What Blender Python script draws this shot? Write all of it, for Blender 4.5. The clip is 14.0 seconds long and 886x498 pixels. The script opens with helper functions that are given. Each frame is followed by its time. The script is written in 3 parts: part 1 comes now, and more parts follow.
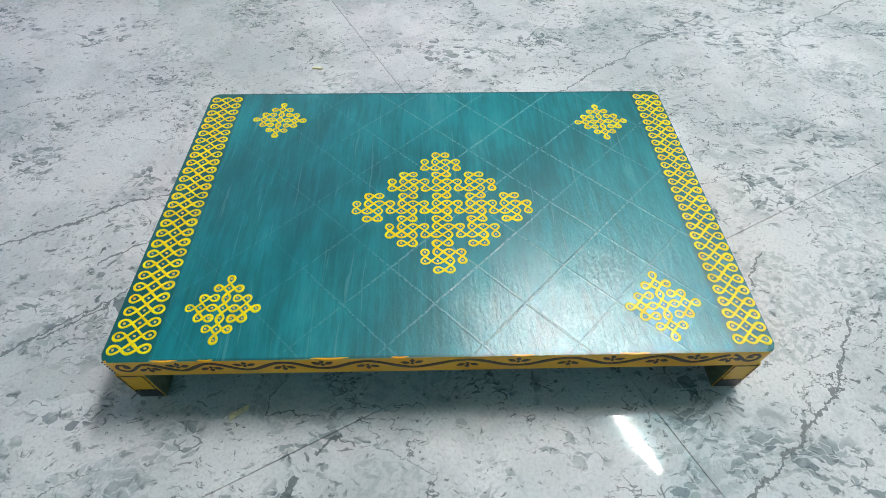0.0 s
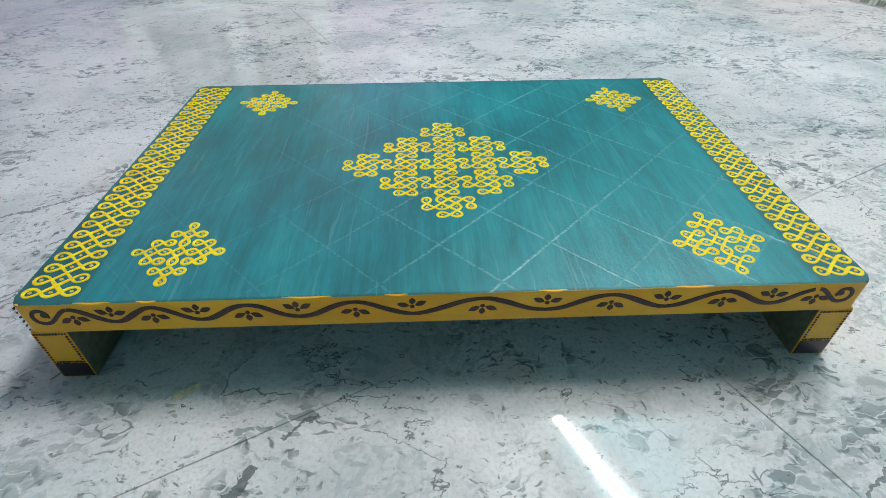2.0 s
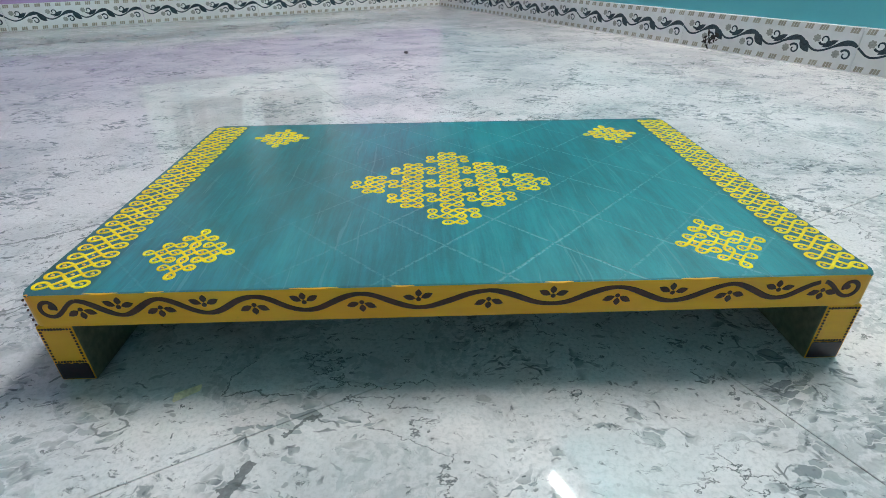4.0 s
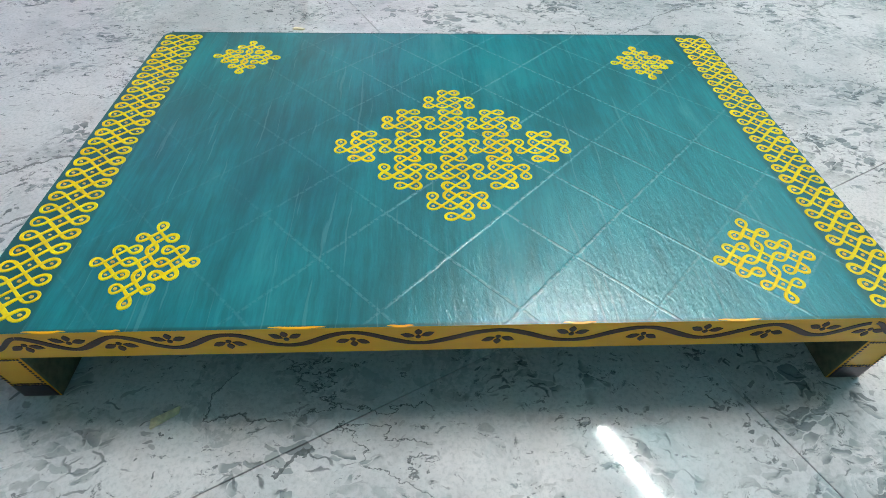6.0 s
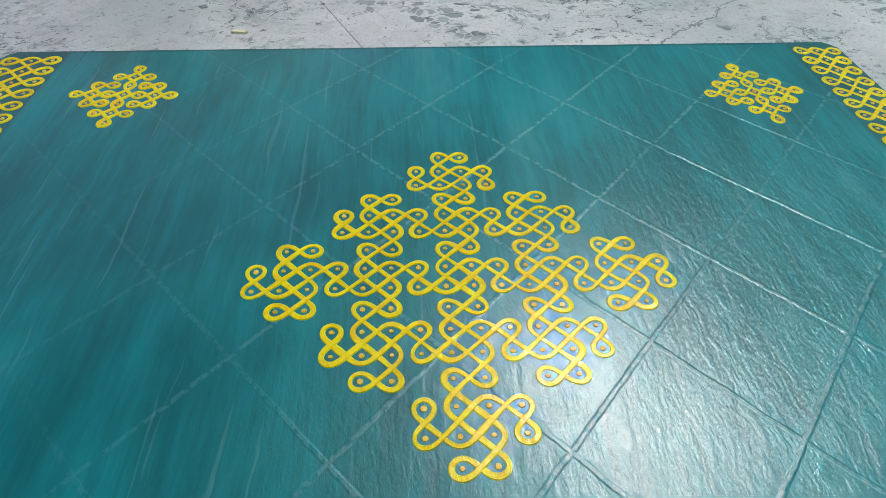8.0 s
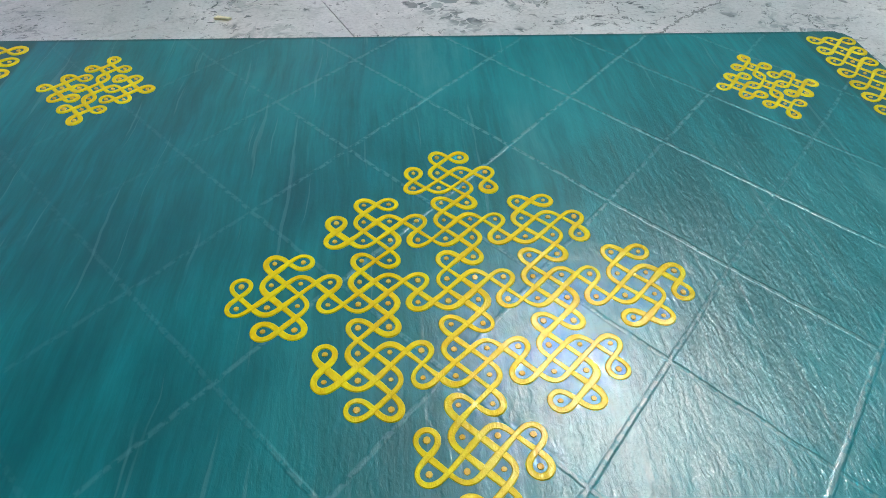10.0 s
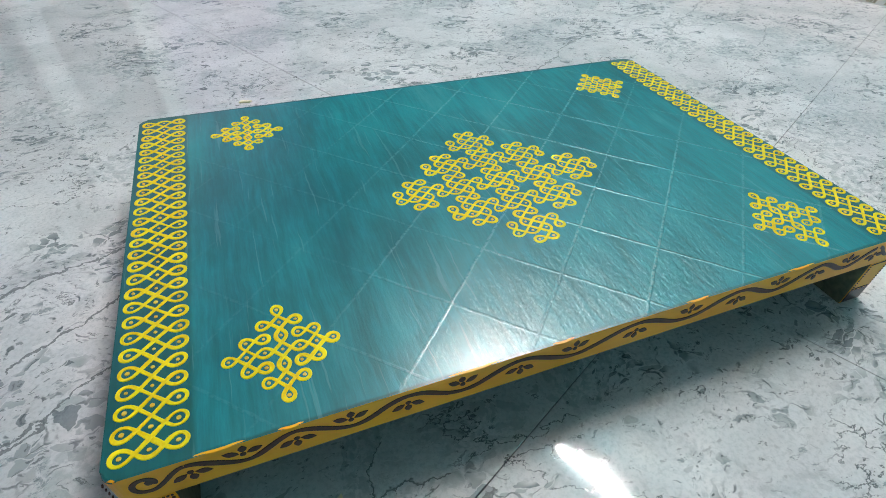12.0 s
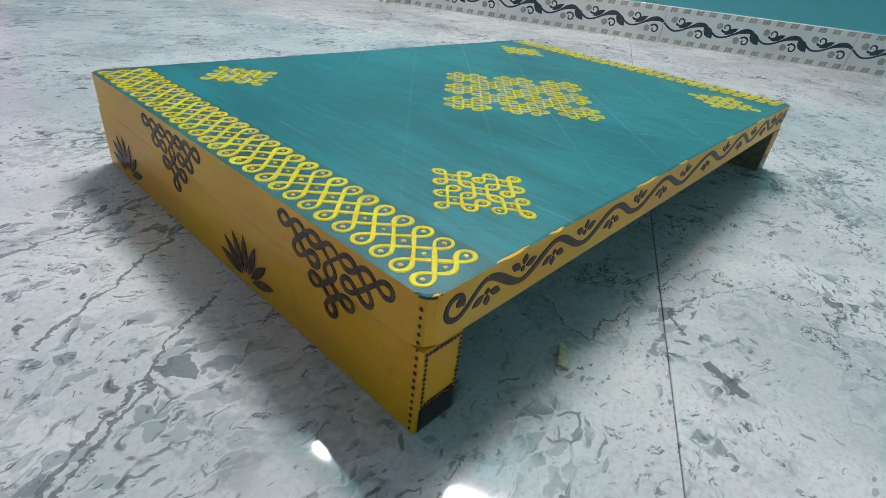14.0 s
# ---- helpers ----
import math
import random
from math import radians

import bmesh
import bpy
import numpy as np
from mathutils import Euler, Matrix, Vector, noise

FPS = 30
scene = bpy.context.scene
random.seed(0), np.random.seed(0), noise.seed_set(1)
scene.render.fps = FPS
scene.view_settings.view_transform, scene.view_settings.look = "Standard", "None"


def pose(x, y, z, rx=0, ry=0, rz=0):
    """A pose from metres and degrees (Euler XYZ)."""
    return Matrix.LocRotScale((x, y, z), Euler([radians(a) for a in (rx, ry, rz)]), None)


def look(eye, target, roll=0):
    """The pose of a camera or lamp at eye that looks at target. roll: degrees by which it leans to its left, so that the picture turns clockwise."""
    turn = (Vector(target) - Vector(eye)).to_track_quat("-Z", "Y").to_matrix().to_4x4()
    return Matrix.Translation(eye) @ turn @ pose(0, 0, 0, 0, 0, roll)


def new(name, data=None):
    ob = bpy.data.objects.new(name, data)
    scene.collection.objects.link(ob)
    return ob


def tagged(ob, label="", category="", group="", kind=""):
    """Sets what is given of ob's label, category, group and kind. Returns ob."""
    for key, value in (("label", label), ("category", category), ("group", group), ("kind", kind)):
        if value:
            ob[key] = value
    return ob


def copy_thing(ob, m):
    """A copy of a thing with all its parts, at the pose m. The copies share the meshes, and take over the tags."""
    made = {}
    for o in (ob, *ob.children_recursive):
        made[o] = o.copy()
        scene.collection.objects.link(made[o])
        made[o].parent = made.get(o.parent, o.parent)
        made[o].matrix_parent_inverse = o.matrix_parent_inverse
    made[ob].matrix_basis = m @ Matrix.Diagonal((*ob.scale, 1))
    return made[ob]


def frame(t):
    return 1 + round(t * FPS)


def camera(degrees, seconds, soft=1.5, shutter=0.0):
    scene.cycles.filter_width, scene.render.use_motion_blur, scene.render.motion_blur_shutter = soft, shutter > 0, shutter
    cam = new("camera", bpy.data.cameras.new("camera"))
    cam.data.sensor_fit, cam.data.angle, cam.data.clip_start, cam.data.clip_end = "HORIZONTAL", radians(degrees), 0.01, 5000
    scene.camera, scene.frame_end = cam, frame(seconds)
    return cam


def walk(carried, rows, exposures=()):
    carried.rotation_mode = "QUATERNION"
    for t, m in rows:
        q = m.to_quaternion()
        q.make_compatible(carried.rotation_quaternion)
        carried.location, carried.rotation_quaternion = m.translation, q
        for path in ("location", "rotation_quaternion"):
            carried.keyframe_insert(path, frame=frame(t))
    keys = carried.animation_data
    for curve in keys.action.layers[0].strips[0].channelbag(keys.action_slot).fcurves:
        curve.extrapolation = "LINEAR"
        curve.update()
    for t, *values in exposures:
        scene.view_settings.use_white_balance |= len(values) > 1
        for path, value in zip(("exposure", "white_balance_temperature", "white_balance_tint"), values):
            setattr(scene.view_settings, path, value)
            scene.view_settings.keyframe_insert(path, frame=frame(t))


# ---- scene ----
cam = camera(82.6, 14.0, soft=0.9)
S = 1.32  # metres to one unit of the plan
PATH = [
    (0, (-0.004, -0.298, 0.372), (0.03, 0.927, -1.208), 0.5),
    (0.5, (-0.008, -0.316, 0.34), (0.035, 0.972, -1.19), 0.9),
    (1, (-0.009, -0.326, 0.307), (0.059, 1.004, -1.186), 1.3),
    (1.5, (-0.008, -0.329, 0.278), (0.067, 1.142, -1.074), 1.1),
    (2, (-0.009, -0.338, 0.246), (0.037, 1.21, -1.02), -0.4),
    (2.5, (-0.007, -0.35, 0.222), (0.044, 1.267, -0.954), -0.0),
    (3, (-0.009, -0.365, 0.2), (0.031, 1.34, -0.845), -0.5),
    (3.2, (-0.01, -0.369, 0.195), (0.029, 1.363, -0.805), -0.8),
    (5.3, (-0.019, -0.342, 0.253), (0.063, 1.194, -1.026), 1.4),
    (5.5, (-0.021, -0.326, 0.254), (0.068, 1.128, -1.117), 2.1),
    (6, (-0.018, -0.277, 0.254), (0.067, 1.068, -1.224), 2.0),
    (6.5, (-0.013, -0.232, 0.244), (0.067, 1.11, -1.237), 1.2),
    (7, (-0.013, -0.191, 0.23), (0.067, 1.119, -1.279), 0.8),
    (7.5, (-0.011, -0.151, 0.216), (0.077, 1.144, -1.305), 1.4),
    (8, (-0.011, -0.118, 0.201), (0.079, 1.171, -1.325), 1.3),
    (8.2, (-0.012, -0.106, 0.189), (0.073, 1.174, -1.346), 1.2),
    (10.3, (-0.014, -0.103, 0.2), (0.112, 1.142, -1.36), 2.2),
    (10.5, (-0.018, -0.123, 0.221), (0.111, 1.155, -1.312), 1.9),
    (11, (-0.04, -0.185, 0.252), (0.134, 1.128, -1.246), 0.1),
    (11.5, (-0.084, -0.237, 0.268), (0.304, 1.117, -1.152), 2.5),
    (12, (-0.144, -0.266, 0.255), (0.434, 1.105, -1.081), 2.7),
    (12.5, (-0.199, -0.275, 0.226), (0.598, 1.048, -1.045), 3.6),
    (13, (-0.231, -0.264, 0.2), (0.765, 1.009, -0.978), 3.9),
    (13.5, (-0.276, -0.257, 0.175), (0.882, 0.941, -0.931), 5.2),
    (14, (-0.317, -0.225, 0.149), (0.678, 0.608, -0.632), 7.0),
]
walk(cam, [(t, look(Vector(eye) * S, Vector(target) * S, roll)) for t, eye, target, roll in PATH],
     exposures=((0, 0.12), (1.5, 0.18), (3, 0.22), (5.5, 0.20), (6.5, 0.06), (7.5, -0.12), (10.5, -0.22), (11.5, 0.0), (12.5, 0.14), (14, 0.22)))

# ---- world and exposure ----
world = bpy.data.worlds.new("night")
scene.world = world
world.use_nodes = True
world.node_tree.nodes["Background"].inputs[0].default_value = (0.6, 0.6, 0.6, 1)
world.node_tree.nodes["Background"].inputs[1].default_value = 0.004
TUBE_POWER = 545.0
# strength of the added fill tube that stays out of view
FILL_TUBE_POWER = 34.0


# ---- material helpers ----
class Nodes:
    """Short hand for a node tree."""

    def __init__(self, name):
        self.mat = bpy.data.materials.new(name)
        self.mat.use_nodes = True
        self.tree = self.mat.node_tree
        self.bsdf = self.tree.nodes["Principled BSDF"]

    def add(self, kind, **inputs):
        return self.tree.nodes.new(kind)

    def put(self, socket, value):
        if hasattr(value, "is_output"):
            self.tree.links.new(value, socket)
        elif isinstance(value, (tuple, list)) and len(value) == 3 and socket.type == "RGBA":
            socket.default_value = (*value, 1)
        else:
            socket.default_value = value

    def base(self, **values):
        for key, value in values.items():
            self.put(self.bsdf.inputs[key.replace("_", " ")], value)

    def pos(self, local=False):
        if local:
            return self.add("ShaderNodeTexCoord").outputs["Object"]
        return self.add("ShaderNodeNewGeometry").outputs["Position"]

    def math(self, op, a, b=0.0, c=0.0, clamp=False):
        n = self.add("ShaderNodeMath")
        n.operation, n.use_clamp = op, clamp
        for s, v in zip(n.inputs, (a, b, c)):
            self.put(s, v)
        return n.outputs[0]

    def vec(self, op, a, b=(0, 0, 0)):
        n = self.add("ShaderNodeVectorMath")
        n.operation = op
        self.put(n.inputs[0], a)
        if op == "SCALE":
            self.put(n.inputs["Scale"], b)
        else:
            self.put(n.inputs[1], b)
        return n.outputs["Value"] if op in ("DOT_PRODUCT", "LENGTH", "DISTANCE") else n.outputs["Vector"]

    def mapped(self, v, scale=(1, 1, 1), turn=0.0, shift=(0, 0, 0)):
        n = self.add("ShaderNodeMapping")
        self.put(n.inputs["Vector"], v)
        n.inputs["Scale"].default_value = scale
        n.inputs["Rotation"].default_value = (0, 0, turn)
        n.inputs["Location"].default_value = shift
        return n.outputs[0]

    def noise(self, v, scale, detail=3.0, rough=0.55, color=False, twist=0.0):
        n = self.add("ShaderNodeTexNoise")
        self.put(n.inputs["Vector"], v)
        for key, value in (("Scale", scale), ("Detail", detail), ("Roughness", rough), ("Distortion", twist)):
            n.inputs[key].default_value = value
        return n.outputs["Color" if color else "Fac"]

    def cells(self, v, scale, feature="DISTANCE_TO_EDGE", out="Distance"):
        n = self.add("ShaderNodeTexVoronoi")
        n.feature = feature
        self.put(n.inputs["Vector"], v)
        n.inputs["Scale"].default_value = scale
        return n.outputs[out]

    def step(self, v, lo, hi, a=0.0, b=1.0):
        n = self.add("ShaderNodeMapRange")
        n.interpolation_type = "SMOOTHSTEP"
        for s, x in zip(n.inputs, (v, lo, hi, a, b)):
            self.put(s, x)
        return n.outputs[0]

    def mix(self, fac, a, b, blend="MIX"):
        n = self.add("ShaderNodeMix")
        n.data_type, n.blend_type = "RGBA", blend
        self.put(n.inputs[0], fac)
        self.put(n.inputs[6], a)
        self.put(n.inputs[7], b)
        return n.outputs[2]

    def bump(self, height, strength, distance):
        n = self.add("ShaderNodeBump")
        self.put(n.inputs["Height"], height)
        self.put(n.inputs["Strength"], strength)
        n.inputs["Distance"].default_value = distance
        self.put(self.bsdf.inputs["Normal"], n.outputs[0])


def plain(name, colour, rough=0.5, grain=60.0, amount=0.15, bump=0.1, metal=0.0):
    """A painted or plastic surface with slight unevenness at two scales."""
    n = Nodes(name)
    p = n.pos()
    spread = n.math("ADD", n.math("MULTIPLY", n.noise(p, grain, 4), 0.6), n.math("MULTIPLY", n.noise(p, grain * 0.11, 3), 0.4))
    n.base(Base_Color=n.mix(n.step(spread, 0.3, 0.7), tuple(c * (1 - amount) for c in colour), tuple(min(1, c * (1 + amount)) for c in colour)),
           Roughness=n.step(spread, 0.2, 0.8, rough * 0.85, min(1, rough * 1.15)), Metallic=metal)
    n.bump(n.noise(p, grain * 3, 3), bump, 0.001)
    return n.mat


def marble():
    """Polished grey marble, brecciated: pale pebbles, grey-green flecks, hairline cracks and a few long ones."""
    n = Nodes("marble")
    p = n.pos()
    wob = n.vec("SCALE", n.vec("SUBTRACT", n.noise(p, 9, 4, 0.6, True), (0.5, 0.5, 0.5)), 0.07)
    q = n.vec("ADD", p, wob)
    fine = n.vec("ADD", q, n.vec("SCALE", n.vec("SUBTRACT", n.noise(p, 55, 3, 0.6, True), (0.5, 0.5, 0.5)), 0.012))
    cloud = n.noise(q, 3.4, 6, 0.66)
    cloud2 = n.noise(fine, 17, 6, 0.7)
    col = n.mix(n.step(cloud, 0.36, 0.64), (0.57, 0.595, 0.605), (0.82, 0.82, 0.82))
    col = n.mix(n.step(cloud2, 0.52, 0.70, 0, 0.6), col, (0.38, 0.42, 0.435))
    # places where the flecks gather
    near = None
    for x, y, r in ((0.107, -0.186, 0.016), (-0.29, -0.075, 0.034), (-0.189, -0.183, 0.013), (-0.30, 0.09, 0.02), (0.40, 0.16, 0.022), (0.24, 0.38, 0.022),
                    (0.17, 0.37, 0.014), (-0.42, 0.13, 0.02), (0.34, 0.06, 0.03), (-0.27, 0.42, 0.02), (0.165, -0.215, 0.022), (-0.21, -0.245, 0.03), (0.02, -0.24, 0.02)):
        d = n.vec("DISTANCE", q, (x * S, y * S, 0))
        s = n.step(d, r * S * 1.8, r * S * 0.5)
        near = s if near is None else n.math("MAXIMUM", near, s)
    # pale and grey fragments with sharp edges
    frag = n.cells(n.mapped(q, (1, 1.6, 1), 0.5), 9.5, "F1", "Color")
    sep = n.add("ShaderNodeSeparateColor")
    n.put(sep.inputs[0], frag)
    col = n.mix(n.step(sep.outputs[0], 0.80, 0.82, 0, 0.5), col, (0.80, 0.80, 0.80))
    speck = n.step(n.noise(fine, 120, 3, 0.6), 0.44, 0.58)
    col = n.mix(n.math("MULTIPLY", n.step(sep.outputs[1], 0.80, 0.82, 0, 0.6), speck), col, (0.40, 0.455, 0.465))
    # crushed zones: chips of grey stone set in pale cement
    zone = n.math("MAXIMUM", n.step(n.noise(n.mapped(q, (1, 1.3, 1), 0.4, (3.1, 1.7, 0)), 7.5, 4, 0.65), 0.53, 0.60), near)
    chip_at = n.mapped(fine, (1, 1.7, 1), 0.8)
    chip = n.cells(chip_at, 72, "F1", "Color")
    sep2 = n.add("ShaderNodeSeparateColor")
    n.put(sep2.inputs[0], chip)
    gapline = n.step(n.cells(chip_at, 72), 0.02, 0.07)
    grey = n.math("MULTIPLY", n.math("MULTIPLY", n.step(sep2.outputs[0], 0.52, 0.72), gapline), zone)
    col = n.mix(n.math("MULTIPLY", grey, 0.85), col, n.mix(sep2.outputs[1], (0.09, 0.13, 0.145), (0.40, 0.45, 0.46)))
    rim = n.math("MULTIPLY", n.step(n.cells(chip_at, 31), 0.05, 0.012), n.math("MULTIPLY", zone, n.step(n.noise(p, 60, 2), 0.45, 0.6)))
    col = n.mix(n.math("MULTIPLY", rim, 0.75), col, (0.06, 0.08, 0.09))
    # short dark dashes strewn everywhere, and a few larger dark inclusions
    dark = None
    for scale, slim, ang, many, big in ((30, 2.8, 0.55, 0.66, 0.20), (52, 3.2, 1.0, 0.60, 0.24), (85, 2.0, 0.2, 0.62, 0.27), (13, 1.8, 0.7, 0.78, 0.15)):
        at = n.mapped(fine, (1, slim, 1), -ang)
        d = n.cells(at, scale, "F1")
        c = n.add("ShaderNodeSeparateColor")
        n.put(c.inputs[0], n.cells(at, scale, "F1", "Color"))
        size = n.step(c.outputs[0], many, 1.0, 0.0, big)
        m = n.step(n.math("SUBTRACT", d, size), 0.03, -0.03)
        m = n.math("MULTIPLY", m, n.math("MULTIPLY", n.math("GREATER_THAN", c.outputs[0], many), n.step(c.outputs[1], 0, 1, 0.35, 1.0)))
        dark = m if dark is None else n.math("MAXIMUM", dark, m)
    for scale, slim, ang in ((16, 2.2, 0.75), (28, 2.6, 0.35)):
        at = n.mapped(fine, (1, slim, 1), -ang, (2.3, 7.1, 0))
        rim_ = n.step(n.cells(at, scale), 0.030, 0.008)
        bit = n.step(n.noise(n.mapped(p, (1, 1, 1), 0, (ang * 9, 3, 0)), scale * 3.2, 2), 0.60, 0.66)
        dark = n.math("MAXIMUM", dark, n.math("MULTIPLY", rim_, bit))
    back = n.step(n.vec("DOT_PRODUCT", p, (-math.sin(radians(26.4)), math.cos(radians(26.4)), 0)), 0.35 * S, 0.75 * S, 1.0, 0.42)
    scatter = n.math("MULTIPLY", back, n.step(n.noise(q, 6.0, 3, 0.6), 0.40, 0.60, 0.35, 1.0))
    col = n.mix(n.math("MULTIPLY", n.math("MULTIPLY", dark, scatter), 0.9), col, (0.06, 0.082, 0.09))
    # feathery flecks and wandering hairlines
    feather = n.noise(n.mapped(fine, (1, 1.7, 1), -0.6), 30, 9, 0.74)
    gather = n.noise(q, 5.5, 3, 0.6)
    ff = n.step(n.math("ADD", feather, n.math("MULTIPLY", gather, 0.30)), 0.745, 0.80)
    col = n.mix(n.math("MULTIPLY", n.math("MULTIPLY", ff, back), 0.70), col, (0.15, 0.195, 0.21))
    feather2 = n.noise(n.mapped(fine, (1, 1.5, 1), -0.9, (5, 2, 0)), 95, 7, 0.72)
    ff2 = n.step(n.math("ADD", feather2, n.math("MULTIPLY", gather, 0.22)), 0.70, 0.76)
    col = n.mix(n.math("MULTIPLY", n.math("MULTIPLY", ff2, back), 0.75), col, (0.055, 0.075, 0.082))
    line = None
    for scale, slim, ang, thin, seed, lo in ((4.2, 1.6, -0.55, 0.0035, 1.0, 0.52),):
        w = n.noise(n.mapped(p, (1, slim, 1), ang, (seed, seed * 0.7, 0)), scale, 9, 0.60)
        m = n.step(n.math("ABSOLUTE", n.math("SUBTRACT", w, 0.5)), thin, thin * 0.3)
        m = n.math("MULTIPLY", m, n.step(n.noise(n.mapped(q, (1, 1, 1), 0, (seed, 0, 0)), scale * 1.4, 3), lo, lo + 0.05))
        line = m if line is None else n.math("MAXIMUM", line, m)
    col = n.mix(n.math("MULTIPLY", line, 0.85), col, (0.045, 0.06, 0.068))
    # long natural cracks, from one end to the other
    crack = None
    bend = n.vec("ADD", p, n.vec("SCALE", n.vec("SUBTRACT", n.noise(p, 16, 5, 0.7, True), (0.5, 0.5, 0.5)), 0.05))
    for a, b, w in (((0.185, -0.245), (0.30, -0.16), 0.0012), ((0.295, -0.165), (0.345, -0.095), 0.0011), ((0.150, 0.230), (0.390, 0.420), 0.0010),
                    ((-0.50, -0.04), (-0.215, 0.095), 0.0013), ((0.47, 0.35), (0.70, 0.50), 0.0012), ((-0.110, -0.226), (-0.098, -0.206), 0.0030),
                    ((0.30, -0.02), (0.275, -0.06), 0.0011), ((-0.245, -0.03), (-0.33, -0.10), 0.0010), ((-0.09, -0.19), (-0.075, -0.175), 0.0012),
                    ((0.56, 0.26), (0.66, 0.33), 0.0010), ((-0.131, -0.167), (-0.118, -0.135), 0.0008), ((-0.131, -0.167), (-0.094, -0.161), 0.0008),
                    ((-0.31, -0.02), (-0.232, 0.035), 0.0010), ((-0.36, -0.12), (-0.29, -0.06), 0.0012)):
        a, b = Vector((a[0] * S, a[1] * S, 0)), Vector((b[0] * S, b[1] * S, 0))
        way = (b - a).normalized()
        rel = n.vec("SUBTRACT", bend, tuple(a))
        along = n.vec("DOT_PRODUCT", rel, tuple(way))
        off = n.math("ABSOLUTE", n.vec("DOT_PRODUCT", rel, (-way.y, way.x, 0)))
        wide = n.math("MULTIPLY", n.math("ADD", n.noise(p, 30, 2), 0.1), w * S * 1.6)
        m = n.math("LESS_THAN", off, wide)
        m = n.math("MULTIPLY", m, n.math("MULTIPLY", n.math("GREATER_THAN", along, 0), n.math("LESS_THAN", along, (b - a).length)))
        crack = m if crack is None else n.math("MAXIMUM", crack, m)
    col = n.mix(n.math("MULTIPLY", crack, 0.85), col, (0.05, 0.065, 0.07))
    # a pale wedge-shaped fragment beside the stool
    rel = n.vec("SUBTRACT", bend, (-0.131 * S, -0.167 * S, 0))
    wedge = n.math("MULTIPLY", n.step(n.vec("DOT_PRODUCT", rel, (0.925, -0.379, 0)), -0.0005, 0.0005), n.step(n.vec("DOT_PRODUCT", rel, (-0.169, 0.986, 0)), -0.0005, 0.0005))
    wedge = n.math("MULTIPLY", wedge, n.step(n.vec("LENGTH", rel), 0.055 * S, 0.035 * S))
    col = n.mix(n.math("MULTIPLY", wedge, 0.7), col, (0.80, 0.82, 0.82))
    # slabs differ a little
    info = n.add("ShaderNodeObjectInfo").outputs["Random"]
    col = n.mix(n.math("MULTIPLY", info, 0.12), col, (0.52, 0.56, 0.58))
    grain = n.noise(p, 300, 4, 0.7)
    col = n.mix(n.step(grain, 0.42, 0.70, 0, 0.38), col, (0.33, 0.37, 0.38))
    rough = n.math("ADD", n.step(n.noise(p, 22, 4), 0.3, 0.75, 0.032, 0.060), n.math("MULTIPLY", crack, 0.4), clamp=True)
    n.base(Base_Color=col, Roughness=rough)
    n.bsdf.inputs["Specular IOR Level"].default_value = 0.5
    height = n.math("SUBTRACT", n.math("MULTIPLY", n.noise(p, 14, 2), 0.25), n.math("ADD", crack, n.math("MULTIPLY", line, 0.25)))
    n.bump(height, 0.03, 0.0010)
    return n.mat


def varnish_relief(n, p):
    """The wrinkled varnish over the whole board: brush furrows, an orange-peel wrinkle and slanting drag marks."""
    warp = n.vec("ADD", p, n.vec("SCALE", n.vec("SUBTRACT", n.noise(p, 45, 3, 0.6, True), (0.5, 0.5, 0.5)), 0.012))
    peel = n.noise(n.mapped(warp, (1.0, 0.45, 1), 0.5), 210, 5, 0.68)
    drag = n.noise(n.mapped(warp, (1.0, 0.16, 1), 0.75), 260, 3, 0.6)
    return n.math("ADD", n.math("MULTIPLY", n.step(peel, 0.34, 0.68), 0.55), n.math("MULTIPLY", n.step(drag, 0.40, 0.66), 0.40))


